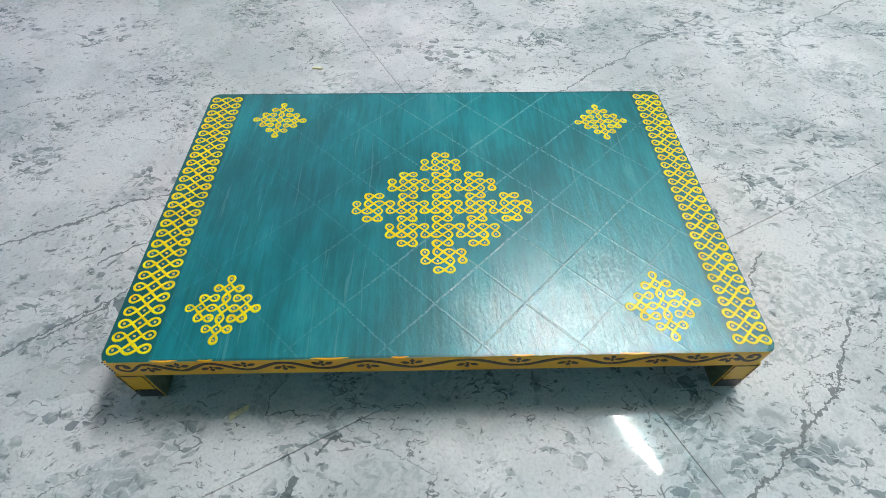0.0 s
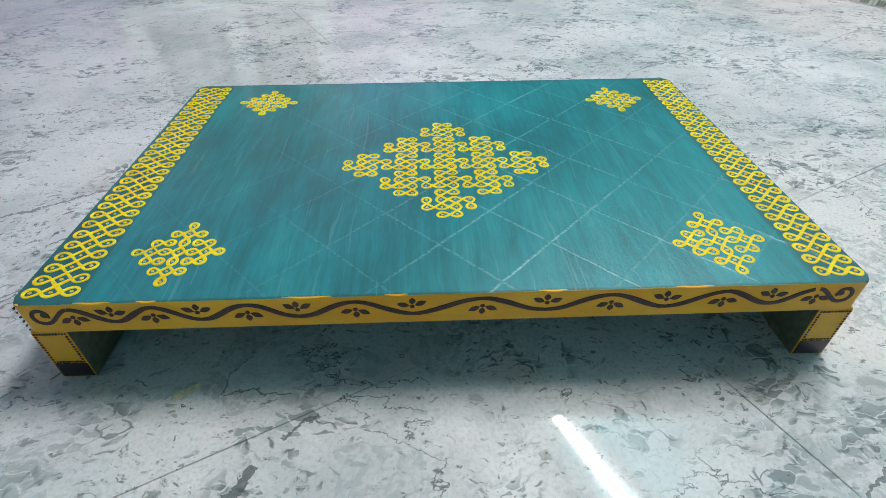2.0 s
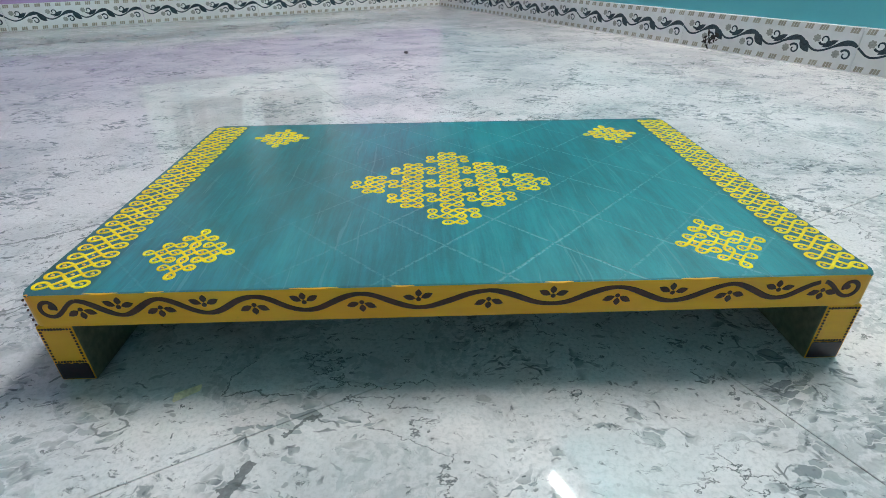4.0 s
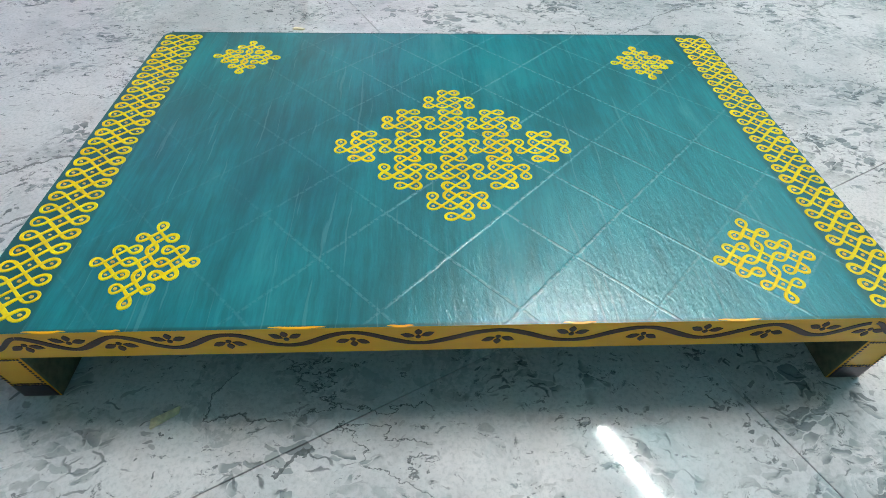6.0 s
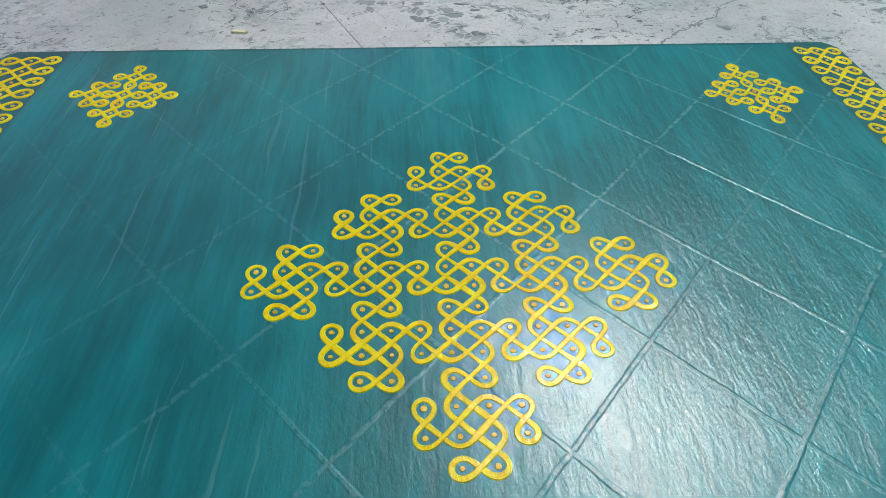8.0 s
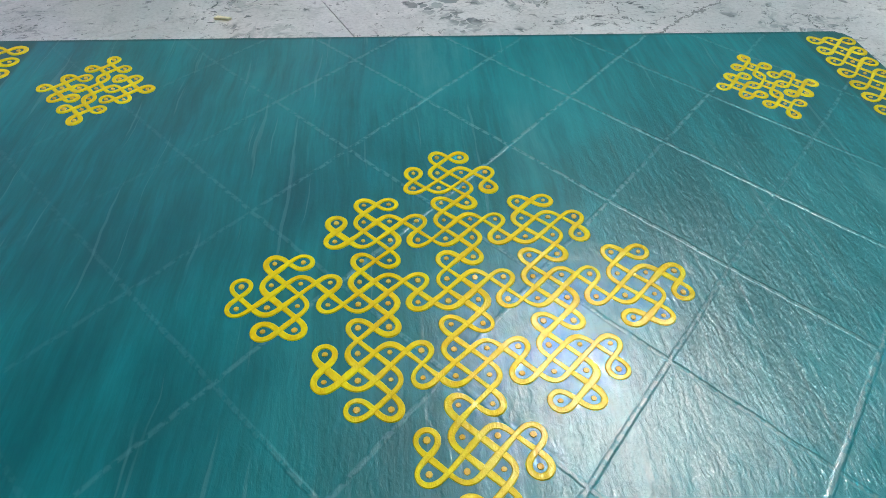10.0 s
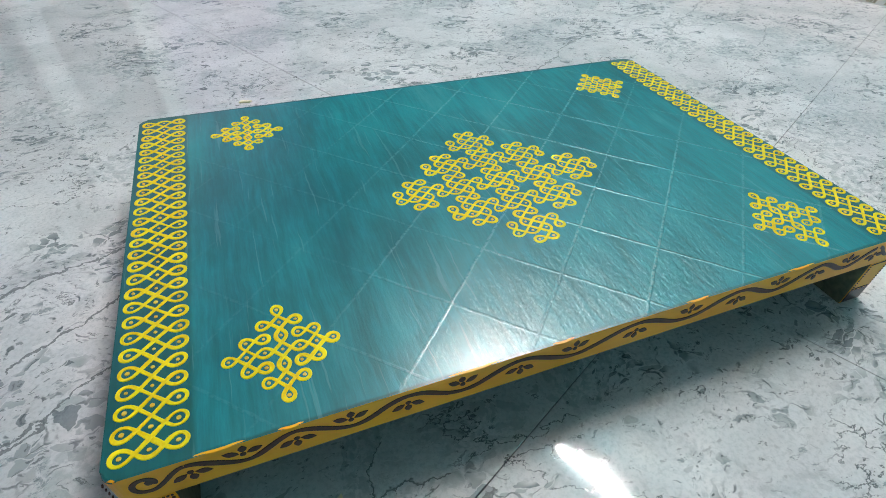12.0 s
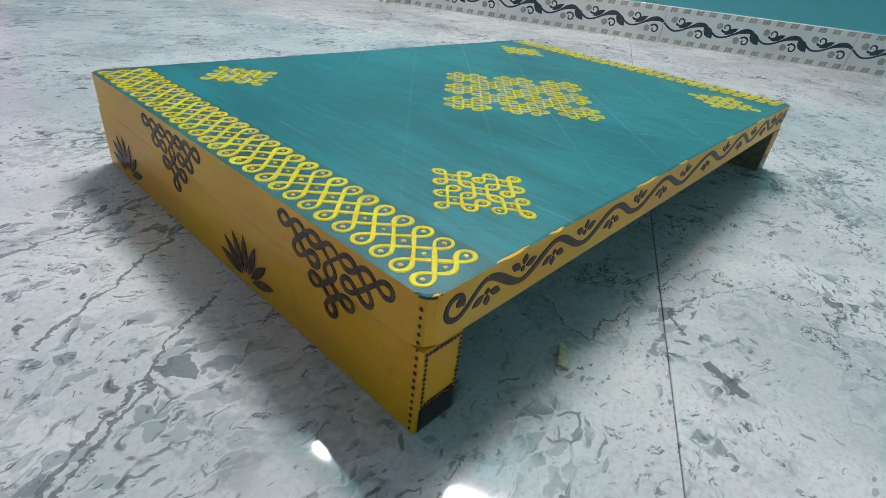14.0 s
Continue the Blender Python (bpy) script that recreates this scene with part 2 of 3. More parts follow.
def teal_enamel():
    """Brushed teal enamel under varnish, with the ridges of old ruled lines crossing at right angles."""
    n = Nodes("teal_enamel")
    p = n.pos(True)
    warp = n.vec("ADD", p, n.vec("SCALE", n.vec("SUBTRACT", n.noise(p, 14, 3, 0.6, True), (0.5, 0.5, 0.5)), 0.010))
    brush = n.noise(n.mapped(warp, (230, 15, 30), 0.04), 1.0, 6, 0.72)
    brush2 = n.noise(n.mapped(warp, (42, 8, 10), -0.12), 1.0, 5, 0.65)
    patch = n.noise(warp, 6, 4, 0.6)
    tone = n.math("ADD", n.math("MULTIPLY", brush, 0.28), n.math("ADD", n.math("MULTIPLY", brush2, 0.34), n.math("MULTIPLY", patch, 0.38)))
    col = n.mix(n.step(tone, 0.36, 0.66), (0.0005, 0.120, 0.136), (0.002, 0.275, 0.305))
    # swathes where the brush ran dry and the undercoat shows pale
    dry = n.math("MULTIPLY", n.step(brush2, 0.52, 0.72), n.step(n.noise(warp, 8, 3), 0.48, 0.68))
    dry = n.math("MULTIPLY", dry, n.step(brush, 0.34, 0.66, 0.25, 1.0))
    col = n.mix(n.math("MULTIPLY", dry, 0.60), col, (0.085, 0.300, 0.315))
    xyz = n.add("ShaderNodeSeparateXYZ")
    n.put(xyz.inputs[0], n.vec("ADD", p, n.vec("SCALE", n.vec("SUBTRACT", n.noise(p, 90, 2, 0.5, True), (0.5, 0.5, 0.5)), 0.0018)))
    ridge = None
    for sign, start, step_ in ((-1, 0.1345, 0.0876), (1, -0.0590, 0.0874)):
        w = n.math("ADD", xyz.outputs[0], n.math("MULTIPLY", xyz.outputs[1], sign))
        w = n.math("WRAP", n.math("SUBTRACT", w, start), step_ / 2, -step_ / 2)
        m = n.step(n.math("ABSOLUTE", w), 0.0021, 0.0006)
        strong = n.step(n.noise(n.mapped(p, (1, 1, 1), 0, (sign * 3.0, 0, 0)), 6, 2), 0.36, 0.58, 0.45, 1.0)
        m = n.math("MULTIPLY", m, strong)
        ridge = m if ridge is None else n.math("MAXIMUM", ridge, m)
    right = n.step(xyz.outputs[0], -0.20, 0.12, 0.15, 1.0)
    ridge = n.math("MULTIPLY", ridge, right)
    thread = n.step(n.noise(p, 330, 2), 0.40, 0.54)
    col = n.mix(n.math("MULTIPLY", n.math("MULTIPLY", ridge, thread), 0.72), col, (0.17, 0.38, 0.40))
    # darker green ground under the end borders and along the rim
    ends = n.step(n.math("ABSOLUTE", n.math("SUBTRACT", xyz.outputs[0], 0.0023 * S)), 0.1955 * S, 0.1985 * S, 0, 0.6)
    rim = n.step(n.math("ABSOLUTE", xyz.outputs[1]), 0.1455 * S, 0.1472 * S, 0, 0.7)
    col = n.mix(n.math("MAXIMUM", ends, rim), col, (0.003, 0.070, 0.056))
    scratch = n.step(n.noise(n.mapped(warp, (300, 9, 30), 0.35), 1.0, 2), 0.65, 0.71)
    col = n.mix(n.math("MULTIPLY", scratch, 0.22), col, (0.2, 0.4, 0.42))
    worn = n.noise(warp, 34, 4, 0.65)
    n.base(Base_Color=col, Roughness=n.step(tone, 0.3, 0.7, 0.34, 0.44), Coat_Roughness=n.step(worn, 0.35, 0.65, 0.09, 0.20))
    n.bsdf.inputs["Specular IOR Level"].default_value = 0.42
    n.bsdf.inputs["Coat Weight"].default_value = 0.85
    height = n.math("ADD", n.math("MULTIPLY", varnish_relief(n, p), n.math("MULTIPLY", right, 0.50)), n.math("ADD", n.math("MULTIPLY", brush, 0.38), n.math("MULTIPLY", ridge, 0.65)))
    n.bump(height, 0.42, 0.0009)
    n.tree.links.new(n.bsdf.inputs["Normal"].links[0].from_socket, n.bsdf.inputs["Coat Normal"])
    return n.mat


def yellow_enamel():
    n = Nodes("yellow_enamel")
    p = n.pos(True)
    grain = n.noise(n.mapped(p, (12, 12, 90)), 1.0, 4, 0.6)
    soft = n.noise(p, 9, 3)
    col = n.mix(n.step(n.math("ADD", n.math("MULTIPLY", grain, 0.6), n.math("MULTIPLY", soft, 0.4)), 0.35, 0.65), (0.91, 0.395, 0.003), (0.98, 0.48, 0.004))
    dirt = n.step(n.noise(p, 55, 5, 0.7), 0.60, 0.75, 0, 0.35)
    col = n.mix(dirt, col, (0.55, 0.22, 0.01))
    n.base(Base_Color=col, Roughness=0.38)
    n.bump(n.math("ADD", grain, n.math("MULTIPLY", n.noise(p, 300, 3), 0.4)), 0.18, 0.0008)
    return n.mat


def brush_paint(name, thin, thick, rough=0.42, coat=0.0, spread=75):
    """Hand-laid strokes: the paint is thicker here and thinner there; coat: varnished over."""
    n = Nodes(name)
    p = n.pos(True)
    load = n.math("ADD", n.math("MULTIPLY", n.noise(p, spread, 3), 0.6), n.math("MULTIPLY", n.noise(p, 380, 2), 0.4))
    n.base(Base_Color=n.mix(n.step(load, 0.36, 0.60), thin, thick), Roughness=rough)
    if coat:
        n.bsdf.inputs["Specular IOR Level"].default_value = 0.15
        n.base(Coat_Weight=coat, Coat_Roughness=n.step(n.noise(p, 34, 4), 0.35, 0.65, 0.09, 0.18))
        n.bump(n.math("ADD", n.math("MULTIPLY", varnish_relief(n, p), 0.5), n.math("MULTIPLY", n.noise(p, 420, 2), 0.2)), 0.45, 0.0009)
        n.tree.links.new(n.bsdf.inputs["Normal"].links[0].from_socket, n.bsdf.inputs["Coat Normal"])
    else:
        n.bump(n.noise(p, 420, 2), 0.2, 0.0005)
    return n.mat


def wall_paint(name, colour):
    n = Nodes(name)
    p = n.pos()
    blot = n.noise(p, 1.8, 5, 0.6)
    roller = n.noise(p, 140, 3)
    col = n.mix(n.step(blot, 0.3, 0.72), tuple(c * 0.88 for c in colour), colour)
    scuff = n.step(n.noise(n.mapped(p, (1, 1, 2.5)), 16, 5, 0.7), 0.66, 0.76, 0, 0.3)
    col = n.mix(scuff, col, tuple(c * 0.62 for c in colour))
    n.base(Base_Color=col, Roughness=0.55)
    n.bump(n.math("ADD", roller, blot), 0.15, 0.002)
    return n.mat


def glow(name, colour, strength):
    n = Nodes(name)
    n.base(Base_Color=(0.8, 0.8, 0.8), Emission_Color=colour, Emission_Strength=strength)
    return n.mat


MARBLE = marble()
TEAL = teal_enamel()
YELLOW = yellow_enamel()
LINE = brush_paint("yellow_line_paint", (0.92, 0.64, 0.001), (1.0, 0.81, 0.002), 0.5, 1.0)
DOT = brush_paint("yellow_dot_paint", (0.80, 0.46, 0.03), (0.93, 0.66, 0.09), 0.5, 0.9)
BROWN = brush_paint("brown_line_paint", (0.075, 0.014, 0.006), (0.028, 0.006, 0.005))
BROWN_WASH = brush_paint("thin_brown_wash", (0.17, 0.055, 0.008), (0.026, 0.010, 0.006), 0.42, 0.0, 130)
MAROON = brush_paint("maroon_foot_paint", (0.030, 0.008, 0.014), (0.014, 0.005, 0.010), 0.3)
# inner faces dull olive, underside dark: colours that deepen the shade beneath the stool
INNER = plain("dull_inner_face", (0.20, 0.19, 0.12), 0.7, 160, 0.35, 0.2)
UNDERSIDE = plain("dark_underside", (0.085, 0.075, 0.055), 0.8, 120, 0.3, 0.3)
GROUT = plain("grout", (0.34, 0.36, 0.36), 0.8)
WALL_TEAL = wall_paint("teal_wall_paint", (0.11, 0.50, 0.57))
WALL_PURPLE = wall_paint("purple_wall_paint", (0.52, 0.36, 0.64))
CEILING = wall_paint("grey_ceiling_paint", (0.22, 0.222, 0.22))
GLAZE = plain("white_glazed_tile", (0.80, 0.81, 0.80), 0.14, 30, 0.06, 0.03)
GLAZE_DARK = plain("slate_blue_glaze", (0.035, 0.06, 0.075), 0.2, 220, 0.5, 0.05)
GLAZE_GREY = plain("grey_glaze", (0.36, 0.37, 0.34), 0.2, 200, 0.25, 0.05)
GLAZE_SAND = plain("sand_glaze", (0.40, 0.38, 0.31), 0.2, 150, 0.3, 0.05)
WOOD_CHIP = plain("raw_wood", (0.84, 0.75, 0.50), 0.7, 300, 0.25, 0.4)
STONE = plain("dark_grit", (0.10, 0.10, 0.11), 0.8, 400, 0.3, 0.4)
SOOT = plain("soot", (0.022, 0.020, 0.016), 0.9, 300, 0.5, 0.2)
WHITE_PAINT = plain("white_gloss_paint", (0.86, 0.87, 0.86), 0.3, 40, 0.06, 0.08)
PANE = plain("dark_pane", (0.035, 0.05, 0.055), 0.2, 80, 0.2, 0.1)
TUBE = glow("lit_tube", (0.955, 0.892, 0.878), TUBE_POWER)
TUBE_FILL = glow("lit_fill_tube", (1.0, 0.90, 0.82), FILL_TUBE_POWER)
METAL = plain("white_steel", (0.72, 0.73, 0.73), 0.35, 60, 0.08, 0.05)


# ---- mesh helpers ----
def part(name, bm, material, parent=None, label="", smooth=False, at=None):
    """Links a bmesh as one mesh object, under a parent if one is given."""
    me = bpy.data.meshes.new(name)
    bmesh.ops.recalc_face_normals(bm, faces=bm.faces[:])
    bm.to_mesh(me)
    bm.free()
    for m in material if isinstance(material, (tuple, list)) else (material,):
        me.materials.append(m)
    if smooth:
        me.polygons.foreach_set("use_smooth", [True] * len(me.polygons))
    ob = new(name, me)
    if parent is not None:
        ob.parent = parent
    if at is not None:
        ob.matrix_basis = at
    if label:
        ob["label"] = label
    return ob


def box(bm, lo, hi, bevel=0.0, segments=2):
    lo, hi = Vector(lo), Vector(hi)
    made = bmesh.ops.create_cube(bm, size=1.0, matrix=Matrix.Translation((lo + hi) / 2) @ Matrix.Diagonal((*(hi - lo), 1)))
    if bevel:
        edges = list({e for v in made["verts"] for e in v.link_edges})
        bmesh.ops.bevel(bm, geom=edges, offset=bevel, segments=segments, profile=0.6, affect="EDGES")
    return bm


def boxes(*spans, bevel=0.0):
    bm = bmesh.new()
    for lo, hi in spans:
        box(bm, lo, hi, bevel)
    return bm


def rod(bm, a, b, radius, sides=12):
    a, b = Vector(a), Vector(b)
    turn = (b - a).to_track_quat("Z", "Y").to_matrix().to_4x4()
    bmesh.ops.create_cone(bm, cap_ends=True, segments=sides, radius1=radius, radius2=radius, depth=(b - a).length, matrix=Matrix.Translation((a + b) / 2) @ turn)
    return bm


class Strokes:
    """Raised strokes on a plane: (x, y) of the plane, height above it."""

    def __init__(self):
        self.verts, self.faces = [], []

    def ribbon(self, pts, widths, lift=0.00025, weave=0.00012, ways=None):
        start, k = len(self.verts), len(pts)
        for i, (p, w) in enumerate(zip(pts, widths)):
            a, b = pts[max(0, i - 1)], pts[min(k - 1, i + 1)]
            t = Vector((b[0] - a[0], b[1] - a[1])) if ways is None else ways[i]
            t = t.normalized() if t.length > 1e-9 else Vector((1, 0))
            nx, ny = -t.y, t.x
            z = lift + weave * (1 + 2 * t.x * t.y)
            for s, h in ((-0.5, -0.6 * lift), (-0.36, z), (0.36, z), (0.5, -0.6 * lift)):
                self.verts.append((p[0] + nx * w * s, p[1] + ny * w * s, h))
        for i in range(k - 1):
            for j in range(3):
                q = start + 4 * i + j
                self.faces.append((q, q + 4, q + 5, q + 1))

    def blob(self, outline, lift=0.0003):
        """A filled patch: a convex or star-shaped outline with a raised middle."""
        k, start = len(outline), len(self.verts)
        cx, cy = sum(p[0] for p in outline) / k, sum(p[1] for p in outline) / k
        for x, y in outline:
            self.verts.append((x, y, -0.0001))
        for x, y in outline:
            self.verts.append((cx + (x - cx) * 0.86, cy + (y - cy) * 0.86, lift))
        self.verts.append((cx, cy, lift * 1.15))
        for i in range(k):
            j = (i + 1) % k
            self.faces.append((start + i, start + j, start + k + j, start + k + i))
            self.faces.append((start + k + i, start + k + j, start + 2 * k))

    def disc(self, x, y, rx, ry=None, sides=9, lift=0.0003):
        ry = rx if ry is None else ry
        self.blob([(x + rx * math.cos(2 * math.pi * i / sides), y + ry * math.sin(2 * math.pi * i / sides)) for i in range(sides)], lift)

    def leaf(self, x, y, angle, length, width, lift=0.0003):
        """A pointed leaf from its stalk at (x, y)."""
        c, s = math.cos(angle), math.sin(angle)
        shape = [(0, 0), (0.25, 0.36), (0.5, 0.5), (0.75, 0.36), (1, 0), (0.75, -0.36), (0.5, -0.5), (0.25, -0.36)]
        self.blob([(x + c * a * length - s * b * width, y + s * a * length + c * b * width) for a, b in shape], lift)

    def done(self, name, material, parent, plane, label="", weld=False):
        me = bpy.data.meshes.new(name)
        me.from_pydata([plane @ Vector(v) for v in self.verts], [], self.faces)
        if weld:
            bm = bmesh.new()
            bm.from_mesh(me)
            bmesh.ops.remove_doubles(bm, verts=bm.verts[:], dist=0.00005)
            bm.to_mesh(me)
            bm.free()
        me.materials.append(material)
        ob = new(name, me)
        ob.parent = parent
        if label:
            ob["label"] = label
        return ob


def knot(strokes, dots_out, dots, crosses, place, width, rng):
    """A looped line drawing round a set of dots. Two neighbouring dots are joined by a crossing where crosses() says so;
    elsewhere the line turns round the dot. place() takes grid to plane."""
    sides = [(0, 1), (1, 0), (0, -1), (-1, 0)]
    for d in sorted(dots):
        joined = []
        for s in sides:
            o = (d[0] + s[0], d[1] + s[1])
            joined.append(o in dots and crosses(d, o))
        for k in range(4):
            a, b = sides[k], sides[(k + 1) % 4]
            ja, jb = joined[k], joined[(k + 1) % 4]
            pa = Vector(a) * (0.5 if ja else 0.31)
            pb = Vector(b) * (0.5 if jb else 0.31)
            diag = Vector((b[0] - a[0], b[1] - a[1])).normalized()
            ta = diag if ja else Vector(b)
            tb = diag if jb else -Vector(a)
            size = 0.70 if (ja and jb) else 0.62 if (ja or jb) else 0.5
            pts, widths, ways = [], [], []
            steps = 7
            for i in range(steps + 1):
                u = i / steps
                h = (2 * u ** 3 - 3 * u * u + 1) * pa + (u ** 3 - 2 * u * u + u) * size * ta + (3 * u * u - 2 * u ** 3) * pb + (u ** 3 - u * u) * size * tb
                g = (d[0] + h.x, d[1] + h.y)
                x, y = place(*g)
                pts.append((x, y))
                w = (6 * u * u - 6 * u) * pa + (3 * u * u - 4 * u + 1) * size * ta + (6 * u - 6 * u * u) * pb + (3 * u * u - 2 * u) * size * tb
                x1, y1 = place(g[0] + w.x * 0.01, g[1] + w.y * 0.01)
                ways.append(Vector((x1 - x, y1 - y)))
                widths.append(width * (0.78 + 0.5 * noise.noise(Vector((x * 70, y * 70, 3.0))) + 0.22))
            strokes.ribbon(pts, widths, ways=ways)
        x, y = place(*d)
        r = width * rng.uniform(0.42, 0.58)
        dots_out.disc(x, y, r, r * rng.uniform(0.8, 1.1), 8, 0.00035)


# ---- the room: axes u, v turned against the stool ----
TURN = radians(26.4)
ROOM = Matrix.Rotation(TURN, 4, "Z")
U1, V1, U0, V0, TOP = 1.02 * S, 1.94 * S, -3.0 * S, -1.9 * S, 3.0
THICK = 0.15


def room_piece(name, bm, material, label, category):
    ob = part(name, bm, material, at=ROOM)
    return tagged(ob, label, category, kind="structure")


floor = room_piece("floor", boxes(((U0 - THICK, V0 - THICK, -0.10), (U1 + THICK, V1 + THICK, -0.006))), GROUT, "floor bed of grey grout between polished marble slabs", "floor")
room_piece("wall_east", boxes(((U1, V0 - THICK, -0.006), (U1 + THICK, V1 + THICK, TOP))), WALL_TEAL, "plastered wall painted turquoise, scuffed in places", "wall")
WU0, WU1, WZ0, WZ1 = -0.27 * S, 0.50 * S, 0.28, 1.55
room_piece("wall_north", boxes(((U0, V1, -0.006), (WU0, V1 + THICK, TOP)), ((WU1, V1, -0.006), (U1, V1 + THICK, TOP)),
                               ((WU0, V1, -0.006), (WU1, V1 + THICK, WZ0)), ((WU0, V1, WZ1), (WU1, V1 + THICK, TOP))), WALL_PURPLE, "plastered wall painted light purple with a window", "wall")
room_piece("wall_west", boxes(((U0 - THICK, V0 - THICK, -0.006), (U0, V1 + THICK, TOP))), WALL_TEAL, "plastered wall painted turquoise", "wall")
room_piece("wall_south", boxes(((U0, V0 - THICK, -0.006), (U1, V0, TOP))), WALL_TEAL, "plastered wall painted turquoise", "wall")
room_piece("ceiling", boxes(((U0 - THICK, V0 - THICK, TOP), (U1 + THICK, V1 + THICK, TOP + 0.12))), CEILING, "grey distempered ceiling", "ceiling")

# window with a white frame, a mullion and upright bars
window = tagged(new("window_1"), "white-framed window with upright white bars and dark panes", "window", kind="structure")
window.matrix_basis = ROOM @ Matrix.Translation((WU0, V1, WZ0))
WW, WH, FR = WU1 - WU0, WZ1 - WZ0, 0.105
part("window_frame", boxes(((0, -0.02, 0), (FR, 0.07, WH)), ((WW - FR, -0.02, 0), (WW, 0.07, WH)), ((FR, -0.02, 0), (WW - FR, 0.07, FR)), ((FR, -0.02, WH - FR), (WW - FR, 0.07, WH)),
                           ((WW / 2 - 0.055, -0.018, FR), (WW / 2 + 0.055, 0.07, WH - FR)), bevel=0.004), WHITE_PAINT, window)
for k in range(2):
    a = FR if k == 0 else WW / 2 + 0.055
    b = WW / 2 - 0.055 if k == 0 else WW - FR
    part("pane", boxes(((a, 0.075, FR), (b, 0.083, WH - FR))), PANE, window)
    for j in range(3):
        x = a + (b - a) * (j + 1) / 4
        part("bar", rod(bmesh.new(), (x, 0.03, FR), (x, 0.03, WH - FR), 0.010, 10), WHITE_PAINT, window)

# ---- tube lamps: one on the east wall, an added fill on the south wall ----
TL, TZ, TO = 0.91 * S, 1.82 * S, 0.105 * S


def tube_lamp(material, label):
    """A batten along +y, fixed to a wall at x = 0, the tube standing off towards -x."""
    root = tagged(new("tube_lamp"), label, "lamp", "tube lamps on the walls")
    part("housing", boxes(((-0.05, -0.03, -0.03), (-0.001, TL + 0.03, 0.03)), bevel=0.006), METAL, root)
    for y in (0, TL):
        side = -1 if y == 0 else 1
        part("tube_holder", boxes(((-TO - 0.02, y + min(0, side * 0.022), -0.025), (-0.05, y + max(0, side * 0.022), 0.025)), bevel=0.004), METAL, root)
    part("tube", rod(bmesh.new(), (-TO, 0, 0), (-TO, TL, 0), 0.013, 20), material, root, "glowing white glass tube", True)
    return root


tube_lamp(TUBE, "lit white fluorescent tube in a slim white wall fitting").matrix_basis = ROOM @ Matrix.Translation((U1, -0.19 * S, TZ))
# unseen fill lamp, added to brighten the stool's front edge and left side
tube_lamp(TUBE_FILL, "unseen dim fill tube, added to brighten the stool's front and left side").matrix_basis = ROOM @ Matrix.Translation((-2.4 * S, V0, TZ + 0.1)) @ Matrix.Rotation(-math.pi / 2, 4, "Z")

# ---- skirting of glazed tiles with a scroll pattern ----
SK_H, SK_T, SK_L = 0.106, 0.010, 0.40 * S


